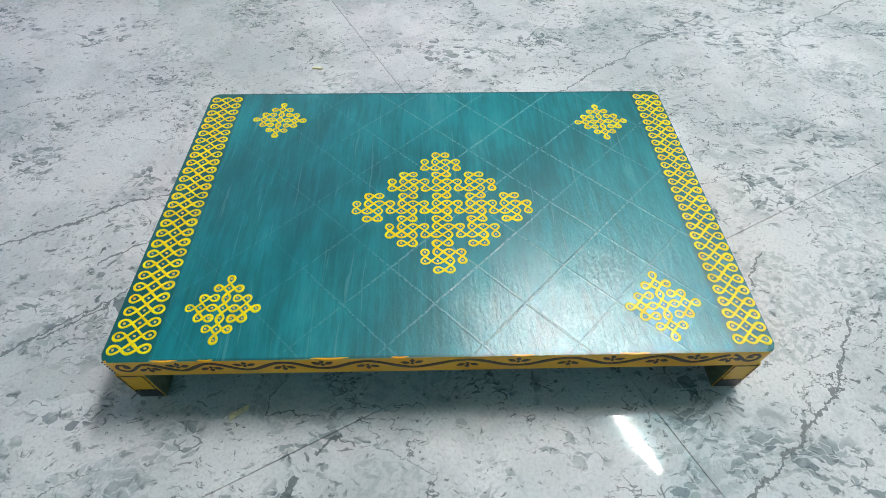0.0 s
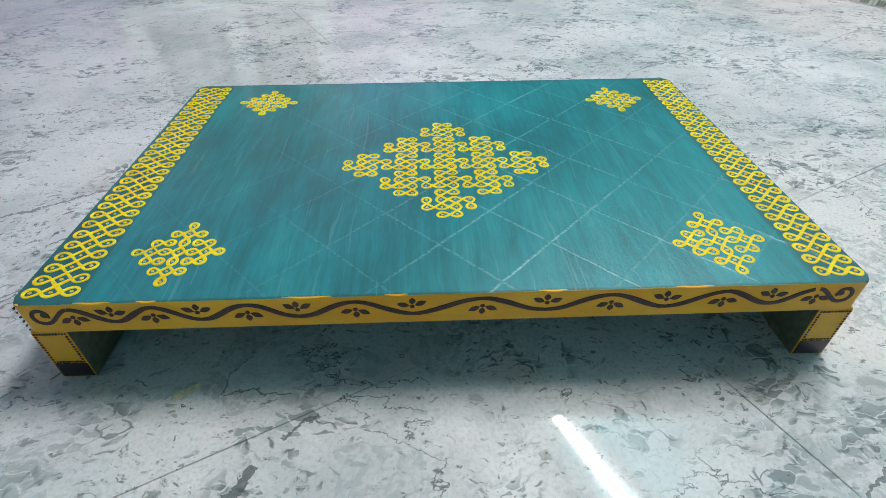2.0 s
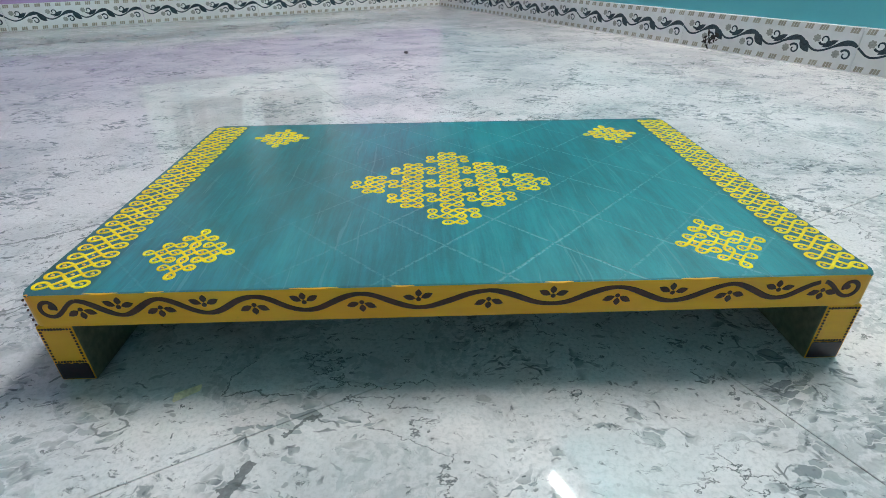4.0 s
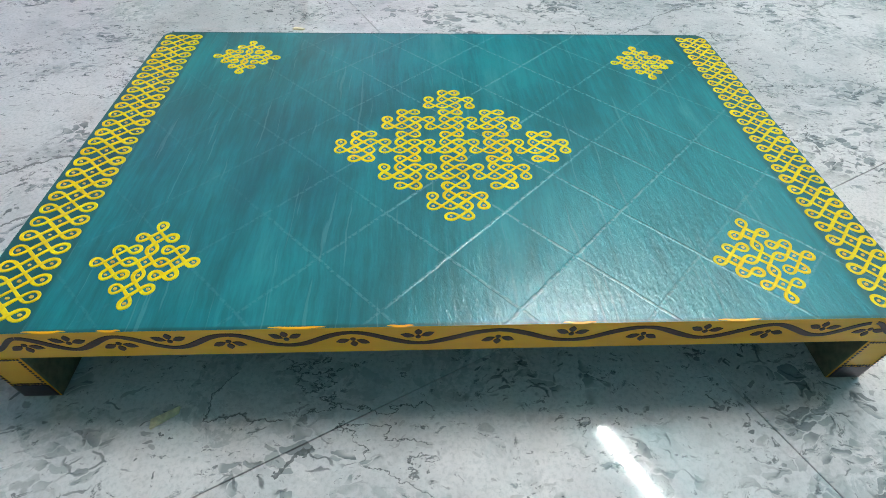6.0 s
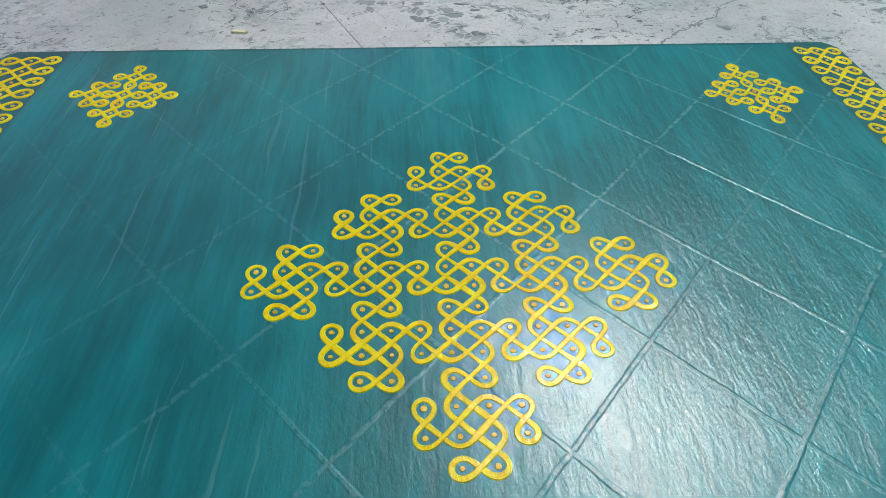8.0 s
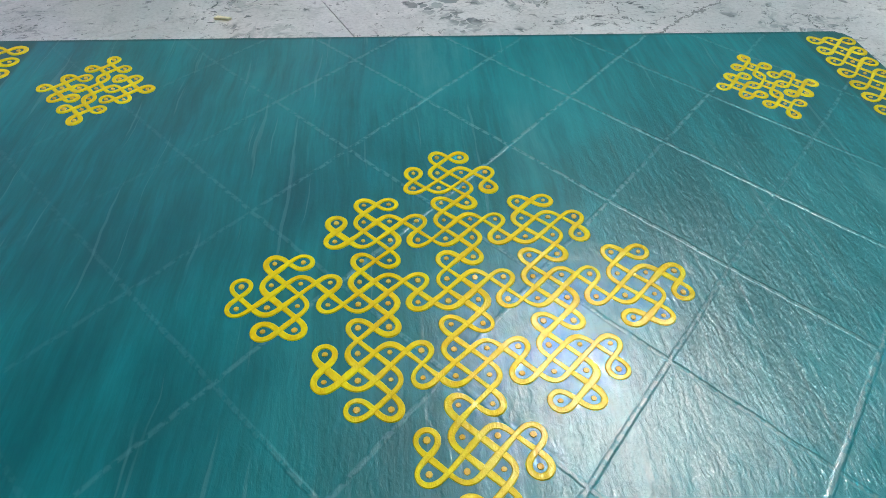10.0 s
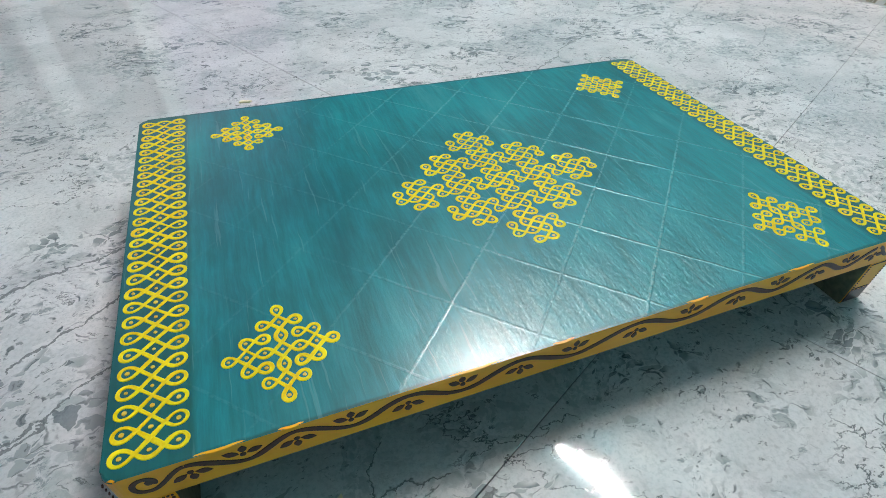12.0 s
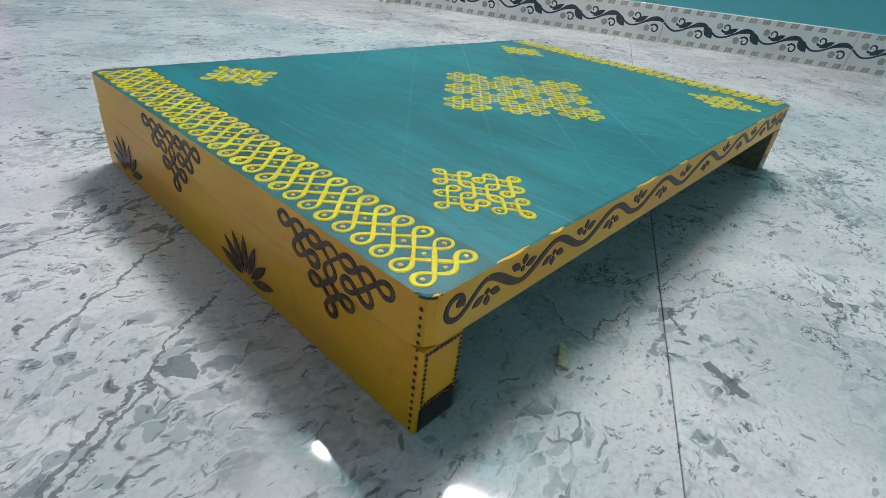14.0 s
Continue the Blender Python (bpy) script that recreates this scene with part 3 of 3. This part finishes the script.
def scroll_tile():
    """One skirting tile lying along +x, its face towards -y, with its printed scroll."""
    root = new("skirting_tile")
    part("tile_body", box(bmesh.new(), (0.0006, -SK_T, 0), (SK_L - 0.0006, -0.0005, SK_H), 0.0012, 1), GLAZE, root)
    plane = Matrix(((1, 0, 0, 0), (0, 0, -1, -SK_T - 0.0002), (0, 1, 0, 0), (0, 0, 0, 1)))
    vine, rose, dash = Strokes(), Strokes(), Strokes()
    period = SK_L / 4
    mid, amp = SK_H * 0.50, 0.0135
    lag = 0.85  # the first crest stands a little inside the joint

    def wave(x):
        f = (x / period + 1 - lag) % 1.0
        u = f / 0.42 if f < 0.42 else (1 - f) / 0.58
        return mid + amp * math.cos(math.pi * u), f

    pts, widths = [], []
    for i in range(241):
        x = min(max(SK_L * i / 240, 0.001), SK_L - 0.001)
        y, f = wave(x)
        pts.append((x, y))
        widths.append(0.0052 + 0.0085 * max(0.0, math.cos(2 * math.pi * (f - 0.95))) ** 1.5)
    vine.ribbon(pts, widths, 0.0002, 0)

    def inside(x):
        return 0.012 < x < SK_L - 0.012

    for k in range(-1, 5):
        x0 = period * (k + lag - 1)
        if inside(x0 + 0.03) and inside(x0):
            vine.leaf(x0 + 0.006, mid + 0.011, radians(-46), 0.044, 0.023)
            vine.leaf(x0 + 0.012, mid + 0.010, radians(-30), 0.026, 0.010)
        # a curl under the crest, a curl and a leaf above the trough
        for ox, oy, sgn in ((0.97, -0.016, 1), (0.52, 0.015, -1)):
            c = (x0 + period * ox, mid + oy)
            if inside(c[0]):
                curl = [(c[0] + (0.0135 - 0.0090 * i / 26) * math.cos(sgn * (2.6 - i * 0.25)), c[1] + (0.0135 - 0.0090 * i / 26) * math.sin(sgn * (2.6 - i * 0.25))) for i in range(27)]
                vine.ribbon(curl, [0.0058 - 0.0026 * i / 26 for i in range(27)], 0.0002, 0)
        if inside(x0 + period * 0.6):
            vine.leaf(x0 + period * 0.50, mid - 0.004, radians(30), 0.042, 0.015)
        for ox, oy in ((0.80, -0.016), (0.37, 0.017)):
            if inside(x0 + period * ox):
                for i in range(7):
                    a = 2 * math.pi * i / 7
                    rose.disc(x0 + period * ox + 0.0068 * math.cos(a), mid + oy + 0.0068 * math.sin(a), 0.0036, None, 6, 0.0002 + 0.00001 * i)
                rose.disc(x0 + period * ox, mid + oy, 0.0058, None, 8, 0.00035)
    for k in range(14):
        for z in (0.0090, SK_H - 0.0090):
            x = SK_L * (k + 0.2) / 14
            for j in range(3):
                a = x + 0.0070 * j
                dash.blob([(a, z - 0.0065), (a + 0.0060, z - 0.0065), (a + 0.0090, z + 0.0065), (a + 0.0030, z + 0.0065)], 0.0002)
    vine.done("scroll", GLAZE_DARK, root, plane, "slate-blue scrolling vine")
    rose.done("rosettes", GLAZE_GREY, root, plane)
    dash.done("dashes", GLAZE_SAND, root, plane)
    return tagged(root, "white glazed skirting tile with a slate-blue scrolling vine", "skirting tile", "skirting tiles along the walls", "structure")


first = scroll_tile()
v_joint = 0.21 * S
v = v_joint
while v < V1:
    v += SK_L
# along the turquoise wall: the tile's +x runs towards -v
used = False
while v > V0 + SK_L:
    m = ROOM @ Matrix.Translation((U1, v, 0)) @ Matrix.Rotation(-math.pi / 2, 4, "Z")
    if used:
        copy_thing(first, m)
    else:
        first.matrix_basis = m
        used = True
    v -= SK_L
# along the purple wall, with cut pieces hidden in the corner
u = U1 - SK_T - 0.001 - SK_L
while u > U0:
    copy_thing(first, ROOM @ Matrix.Translation((u, V1, 0)))
    u -= SK_L

# ---- the low stool ----
W2, D2, H, PL = 0.2285 * S, 0.148 * S, 0.060 * S, 0.0205 * S
rng = random.Random(5)
stool = tagged(new("low_wooden_stool"), "low teal and yellow painted wooden stool with looped line patterns", "low stool")


def plank():
    """The top board: rounded upright corners, softened edges; teal above, yellow round the edge."""
    bm = bmesh.new()
    r, n = 0.008, 6
    ring = []
    for cx, cy, a0 in ((W2 - r, D2 - r, 0), (-W2 + r, D2 - r, 90), (-W2 + r, -D2 + r, 180), (W2 - r, -D2 + r, 270)):
        for i in range(n + 1):
            a = radians(a0 + 90 * i / n)
            ring.append((cx + r * math.cos(a), cy + r * math.sin(a)))
    low = [bm.verts.new((x, y, H - PL)) for x, y in ring]
    high = [bm.verts.new((x, y, H)) for x, y in ring]
    k = len(ring)
    top = bm.faces.new(high)
    bm.faces.new(low[::-1])
    for i in range(k):
        bm.faces.new((low[i], low[(i + 1) % k], high[(i + 1) % k], high[i]))
    bmesh.ops.bevel(bm, geom=[e for e in bm.edges if abs(e.verts[0].co.z - e.verts[1].co.z) < 1e-6], offset=0.0016, segments=2, profile=0.5, affect="EDGES")
    bm.normal_update()
    for f in bm.faces:
        f.material_index = 0 if f.normal.z > 0.3 else 2 if f.normal.z < -0.8 else 1
    return bm


part("top_board", plank(), (TEAL, YELLOW, UNDERSIDE), stool, "teal enamelled board with yellow edges")
LEG = 0.0205 * S
LEGS = []
for s in (-1, 1):
    a, b = sorted((s * (W2 - 0.0004), s * (W2 - LEG)))
    bm = box(bmesh.new(), (a, -D2 + 0.0004, 0), (b, D2 - 0.0004, H - PL - 0.0003), 0.0018, 2)
    bm.normal_update()
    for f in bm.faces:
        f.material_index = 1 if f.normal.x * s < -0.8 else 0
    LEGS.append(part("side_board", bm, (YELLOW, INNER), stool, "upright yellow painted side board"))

FRONT = Matrix(((1, 0, 0, 0), (0, 0, -1, -D2 - 0.0001), (0, 1, 0, 0), (0, 0, 0, 1)))
LEFT = Matrix(((0, 0, -1, -W2 - 0.0001), (-1, 0, 0, 0), (0, 1, 0, 0), (0, 0, 0, 1)))
UP = Matrix.Translation((0, 0, H + 0.0001))


def pattern(name, dots, crosses, place, width, label):
    line, dot = Strokes(), Strokes()
    knot(line, dot, dots, crosses, place, width, rng)
    ob = line.done(name, LINE, stool, UP, label, True)
    tagged(dot.done("dots", DOT, ob, UP, "pale yellow dots"), kind="stuff")
    return ob


def wobble(x, y, amount, seed):
    v = Vector((x * 26, y * 26, seed))
    return x + amount * noise.noise(v), y + amount * noise.noise(v + Vector((9, 4, 7)))


# side borders: three dots across, the middle column interlaced
def border_cross(a, b):
    return a[1] == b[1] or a[0] == 0


for s in (-1, 1):
    dots = {(i, j) for i in (-1, 0, 1) for j in range(28)}
    pattern("side_border", dots, border_cross,
            lambda gx, gy, s=s: wobble((s * (0.2113 if s < 0 else 0.2145) + gx * (0.0107 if s < 0 else 0.0095)) * S, (-0.1385 + gy * 0.01025 + s * -0.0004 * gx) * S, 0.0011, 2.0 + s), 0.0020 * S, "yellow looped braid along the board's end")

# corner ornaments: a diamond of twenty-five dots
def corner_cross(a, b):
    if a[1] == b[1]:
        return abs(a[1]) in (0, 2) or {abs(a[0]), abs(b[0])} == {1, 2}
    return a[0] == 0 or (abs(a[0]) == 2 and 0 in (a[1], b[1]))


for cx, cy, sx, sy, lean in ((-0.153, 0.1055, 0.0077, 0.0078, 0.03), (0.160, 0.0990, 0.0076, 0.0078, -0.04), (-0.156, -0.1070, 0.0079, 0.0084, 0.02), (0.161, -0.1095, 0.0082, 0.0086, -0.05)):
    dots = {(i, j) for i in range(-3, 4) for j in range(-3, 4) if abs(i) + abs(j) <= 3}
    pattern("corner_ornament", dots, corner_cross,
            lambda gx, gy, c=(cx, cy, sx, sy, lean): wobble((c[0] + gx * c[2] + gy * c[4] * c[2]) * S, (c[1] + gy * c[3] - gx * c[4] * c[3]) * S, 0.0012, c[0] * 40), 0.0019 * S, "yellow looped diamond ornament")

# centre ornament: thirteen twelve-dot knots that share their outer dots
dots, joins = set(), set()
UNIT = (((0, 0), (1, 0)), ((0, 1), (1, 1)), ((0, 0), (0, 1)), ((1, 0), (1, 1)), ((0, 2), (1, 2)), ((0, 2), (0, 1)), ((-1, 0), (-1, 1)), ((-1, 0), (0, 0)),
        ((0, -1), (1, -1)), ((1, -1), (1, 0)), ((2, 0), (2, 1)), ((2, 1), (1, 1)))
for i in range(-2, 3):
    for j in range(-2, 3):
        if abs(i) + abs(j) <= 2:
            for a, b in UNIT:
                a, b = (3 * i + a[0], 3 * j + a[1]), (3 * i + b[0], 3 * j + b[1])
                dots |= {a, b}
                joins |= {(a, b), (b, a)}
pattern("centre_ornament", dots, lambda a, b: (a, b) in joins,
        lambda gx, gy: wobble((0.0028 + (gx - 0.5) * 0.00955) * S, (-0.0115 + (gy - 0.5) * 0.0086 - (gx - 0.5) * 0.00006) * S, 0.0014, 11.0), 0.0019 * S, "yellow looped diamond of interlaced knots")

# vine along the front edge
KNEES = (-0.200, -0.178, -0.157, -0.133, -0.107, -0.081, -0.051, -0.020, 0.018, 0.052, 0.087, 0.118, 0.150, 0.176, 0.200)
Z_HI, Z_LO, Z_MID = 0.0560, 0.0462, 0.0510
vine = Strokes()
pts, widths = [], []
for i in range(len(KNEES) - 1):
    z0, z1 = (Z_HI, Z_LO) if i % 2 == 0 else (Z_LO, Z_HI)
    for j in range(10):
        u = j / 10
        x = KNEES[i] + (KNEES[i + 1] - KNEES[i]) * u
        z = z0 + (z1 - z0) * (0.5 - 0.5 * math.cos(math.pi * u))
        pts.append((x * S, (z + 0.0004 * noise.noise(Vector((x * 90, 0, 5)))) * S))
        widths.append(S * (0.0027 + 0.0011 * math.sin(math.pi * u) + 0.0007 * noise.noise(Vector((x * 60, 2, 0)))))


for s in (-1, 1):
    # the last bend runs down and curls up and inwards
    run = []
    for i in range(12):
        u = i / 11
        run.append((s * (0.200 + 0.0145 * u) * S, (Z_HI + (0.0462 - Z_HI) * (0.5 - 0.5 * math.cos(math.pi * u))) * S))
    for i in range(1, 20):
        a = radians(-90 + 290 * i / 19)
        r = 0.0055 * (1 - 0.45 * i / 19)
        run.append((s * (0.2150 + r * math.cos(a)) * S, (0.0517 + r * math.sin(a)) * S))
    vine.ribbon(run, [S * 0.0026] * len(run), 0.0003, 0)
    vine.disc(s * 0.2135 * S, 0.0523 * S, 0.0019 * S)
vine.ribbon(pts, widths, 0.0003, 0)
for i, x in enumerate(KNEES):
    below = i % 2 == 0
    s = -1 if below else 1
    zc = (0.0505 if below else 0.0515)
    dx = rng.uniform(-0.001, 0.001)
    leaves = Strokes()
    leaves.disc((x + dx) * S, zc * S, 0.0014 * S)
    for ang, ln in ((90, 0.0060), (22, 0.0072), (158, 0.0072)):
        a = radians(s * ang + rng.uniform(-8, 8))
        leaves.leaf((x + dx + 0.0014 * math.cos(a)) * S, (zc + 0.0014 * math.sin(a)) * S, a, ln * S * (0.85 if ang == 90 else 1), 0.0038 * S)
    leaves.done("leaf_sprig", BROWN, stool, FRONT, "dark brown three-leaf sprig")
vine.done("edge_vine", BROWN, stool, FRONT, "dark brown wavy vine on the yellow edge")

# feet: maroon scalloped band, dotted frame
for leg, s in zip(LEGS, (-1, 1)):
    band, dotted = Strokes(), Strokes()
    x0, x1 = sorted((s * (W2 - 0.0018), s * (W2 - LEG + 0.0010)))
    steps = 24
    outline = [(x0, 0.0015), (x1, 0.0015)] + [(x1 + (x0 - x1) * i / steps, 0.0125 * S + 0.0010 * abs(math.sin(math.pi * 4 * i / steps))) for i in range(steps + 1)]
    band.blob(outline, 0.0002)
    band.done("foot_band", MAROON, leg, FRONT @ Matrix.Translation((0, 0, -0.0002)), "dark maroon band at the foot")
    for i in range(12):
        u = i / 11
        z = (0.0142 + (0.0375 - 0.0142) * u) * S
        for x in (x0 + 0.0012, x1 - 0.0012):
            dotted.disc(x, z, 0.00105 * rng.uniform(0.8, 1.2), None, 6, 0.0002)
    for i in range(1, 10):
        u = i / 10
        for z in (0.0142 * S, 0.0375 * S):
            dotted.disc(x0 + 0.0012 + (x1 - x0 - 0.0024) * u, z, 0.00105 * rng.uniform(0.8, 1.2), None, 6, 0.0002)
    tagged(dotted.done("dotted_frame", BROWN, leg, FRONT @ Matrix.Translation((0, 0, -0.0002))), kind="stuff")

# brown motifs on the outer side: hanging triangles and half lotuses
dots = {(i, j) for i in range(-3, 4) for j in range(-3, 1) if abs(i) + abs(j) <= 3}
for y0 in (-0.100, 0.034):
    side, sdots = Strokes(), Strokes()
    knot(side, sdots, dots, corner_cross, lambda gx, gy, c=y0: wobble((-c + gx * 0.0100) * S, (0.0535 + gy * 0.0088) * S, 0.0014, c * 50), 0.0024 * S, rng)
    side.done("hanging_knot", BROWN_WASH, LEGS[0], LEFT, "dark brown hanging knot", True)
for y0 in (-0.034, 0.112):
    for k in range(7):
        a = radians(18 + 24 * k)
        petal = Strokes()
        petal.leaf((-y0 + 0.004 * math.cos(a)) * S, (0.004 + 0.004 * math.sin(a)) * S, a, 0.0215 * S, 0.0054 * S, 0.0003 + 0.00002 * k)
        petal.done("lotus_petal", BROWN_WASH, LEGS[0], LEFT, "dark brown painted lotus petal")
side = Strokes()
for i in range(17):
    side.disc(0.1455 * S, (0.003 + 0.0033 * i) * S, 0.0010 * rng.uniform(0.8, 1.2), None, 7, 0.0003)
tagged(side.done("dotted_edge", BROWN, LEGS[0], LEFT), kind="stuff")

# yellow paint that ran over the front top edge
over = Strokes()
for i in range(34):
    x = rng.uniform(-0.22, 0.22)
    ln = rng.uniform(0.004, 0.016)
    y = -0.148 + 0.0012
    over.blob([((x + ln * (math.cos(a) * 0.5)) * S, (y + 0.0013 * math.sin(a)) * S) for a in [2 * math.pi * k / 8 for k in range(8)]], 0.00008)
for x, ln in ((-0.186, 0.022), (-0.158, 0.012), (-0.075, 0.030), (-0.028, 0.014), (0.055, 0.018), (0.131, 0.024)):
    over.blob([((x + 0.5 * ln * math.cos(a)) * S, (-0.1474 + (0.0007 + 0.0004 * math.sin(3 * a)) * math.sin(a)) * S) for a in [2 * math.pi * k / 14 for k in range(14)]], 0.00016)
tagged(over.done("paint_overlap", YELLOW, stool, Matrix.Translation((0, 0, H - 0.0001)), "yellow paint smeared over the edge"), kind="stuff")

# ---- loose bits on the floor ----
def sliver(half):
    bm = box(bmesh.new(), (-half, -0.34 * half, 0), (half, 0.34 * half, 0.0026))
    for v in bm.verts:
        v.co.y *= 0.65 if v.co.x > 0 else 1.0
        v.co.x += 0.0025 if v.co.y > 0 else 0
    bmesh.ops.bevel(bm, geom=bm.edges[:], offset=0.0004, segments=1, affect="EDGES")
    return bm


for x, y, half, turn in ((-0.200, -0.2135, 0.0095, 32), (-0.201, 0.379, 0.0075, -12)):
    tagged(part("wood_chip", sliver(half), WOOD_CHIP, at=pose(x, y, 0, 0, 0, turn)), "small pale splinter of wood lying on the marble", "wood chip", "splinters on the floor")


def pebble():
    bm = bmesh.new()
    bmesh.ops.create_icosphere(bm, subdivisions=2, radius=0.008)
    for v in bm.verts:
        v.co *= 1 + 0.35 * noise.noise(v.co * 160)
        v.co.z = max(0, v.co.z * 0.6 + 0.003)
    return bm


tagged(part("pebble", pebble(), STONE, at=pose(-0.064 * S, 0.93 * S, 0)), "small dark bit of grit on the marble", "grit")

def smudge():
    """A sooty, ragged blot on the skirting."""
    s = Strokes()
    r = random.Random(3)
    for i in range(26):
        a, d = r.uniform(0, 2 * math.pi), 0.024 * r.random()
        s.leaf(0.026 * math.cos(a) * d / 0.024, 0.034 + 0.9 * d * math.sin(a), r.uniform(0, 6.28), r.uniform(0.010, 0.024), r.uniform(0.003, 0.008), 0.0002 + 0.00001 * i)
    return s


plane = ROOM @ Matrix.Translation((U1 - SK_T - 0.0006, 0.530 * S, 0)) @ Matrix.Rotation(-math.pi / 2, 4, "Z") @ Matrix(((1, 0, 0, 0), (0, 0, -1, 0), (0, 1, 0, 0), (0, 0, 0, 1)))
tagged(smudge().done("soot_mark", SOOT, None, plane), "sooty black smudge on the white skirting tile", "stain")

# ---- marble slabs ----
SLAB, GAP, U_J, V_J = 0.462 * S, 0.0006, 0.070 * S, -0.1235 * S


def slab_mesh():
    bm = bmesh.new()
    h = SLAB / 2 - GAP / 2
    e = 0.0004
    rings = [[bm.verts.new((x * (h - d), y * (h - d), z)) for x, y in ((-1, -1), (1, -1), (1, 1), (-1, 1))] for d, z in ((0, -0.006), (0, -e), (e, 0))]
    for lo, hi in zip(rings, rings[1:]):
        for i in range(4):
            bm.faces.new((lo[i], lo[(i + 1) % 4], hi[(i + 1) % 4], hi[i]))
    bm.faces.new(rings[-1])
    me = bpy.data.meshes.new("slab")
    bmesh.ops.recalc_face_normals(bm, faces=bm.faces[:])
    bm.to_mesh(me)
    bm.free()
    me.materials.append(MARBLE)
    return me


slab = slab_mesh()
i0, i1 = math.floor((U0 - U_J) / SLAB), math.ceil((U1 - U_J) / SLAB)
j0, j1 = math.floor((V0 - V_J) / SLAB), math.ceil((V1 - V_J) / SLAB)
for i in range(i0, i1):
    for j in range(j0, j1):
        ob = new("slab", slab)
        ob.parent = floor
        ob.matrix_basis = Matrix.Translation((U_J + (i + 0.5) * SLAB, V_J + (j + 0.5) * SLAB, 0))
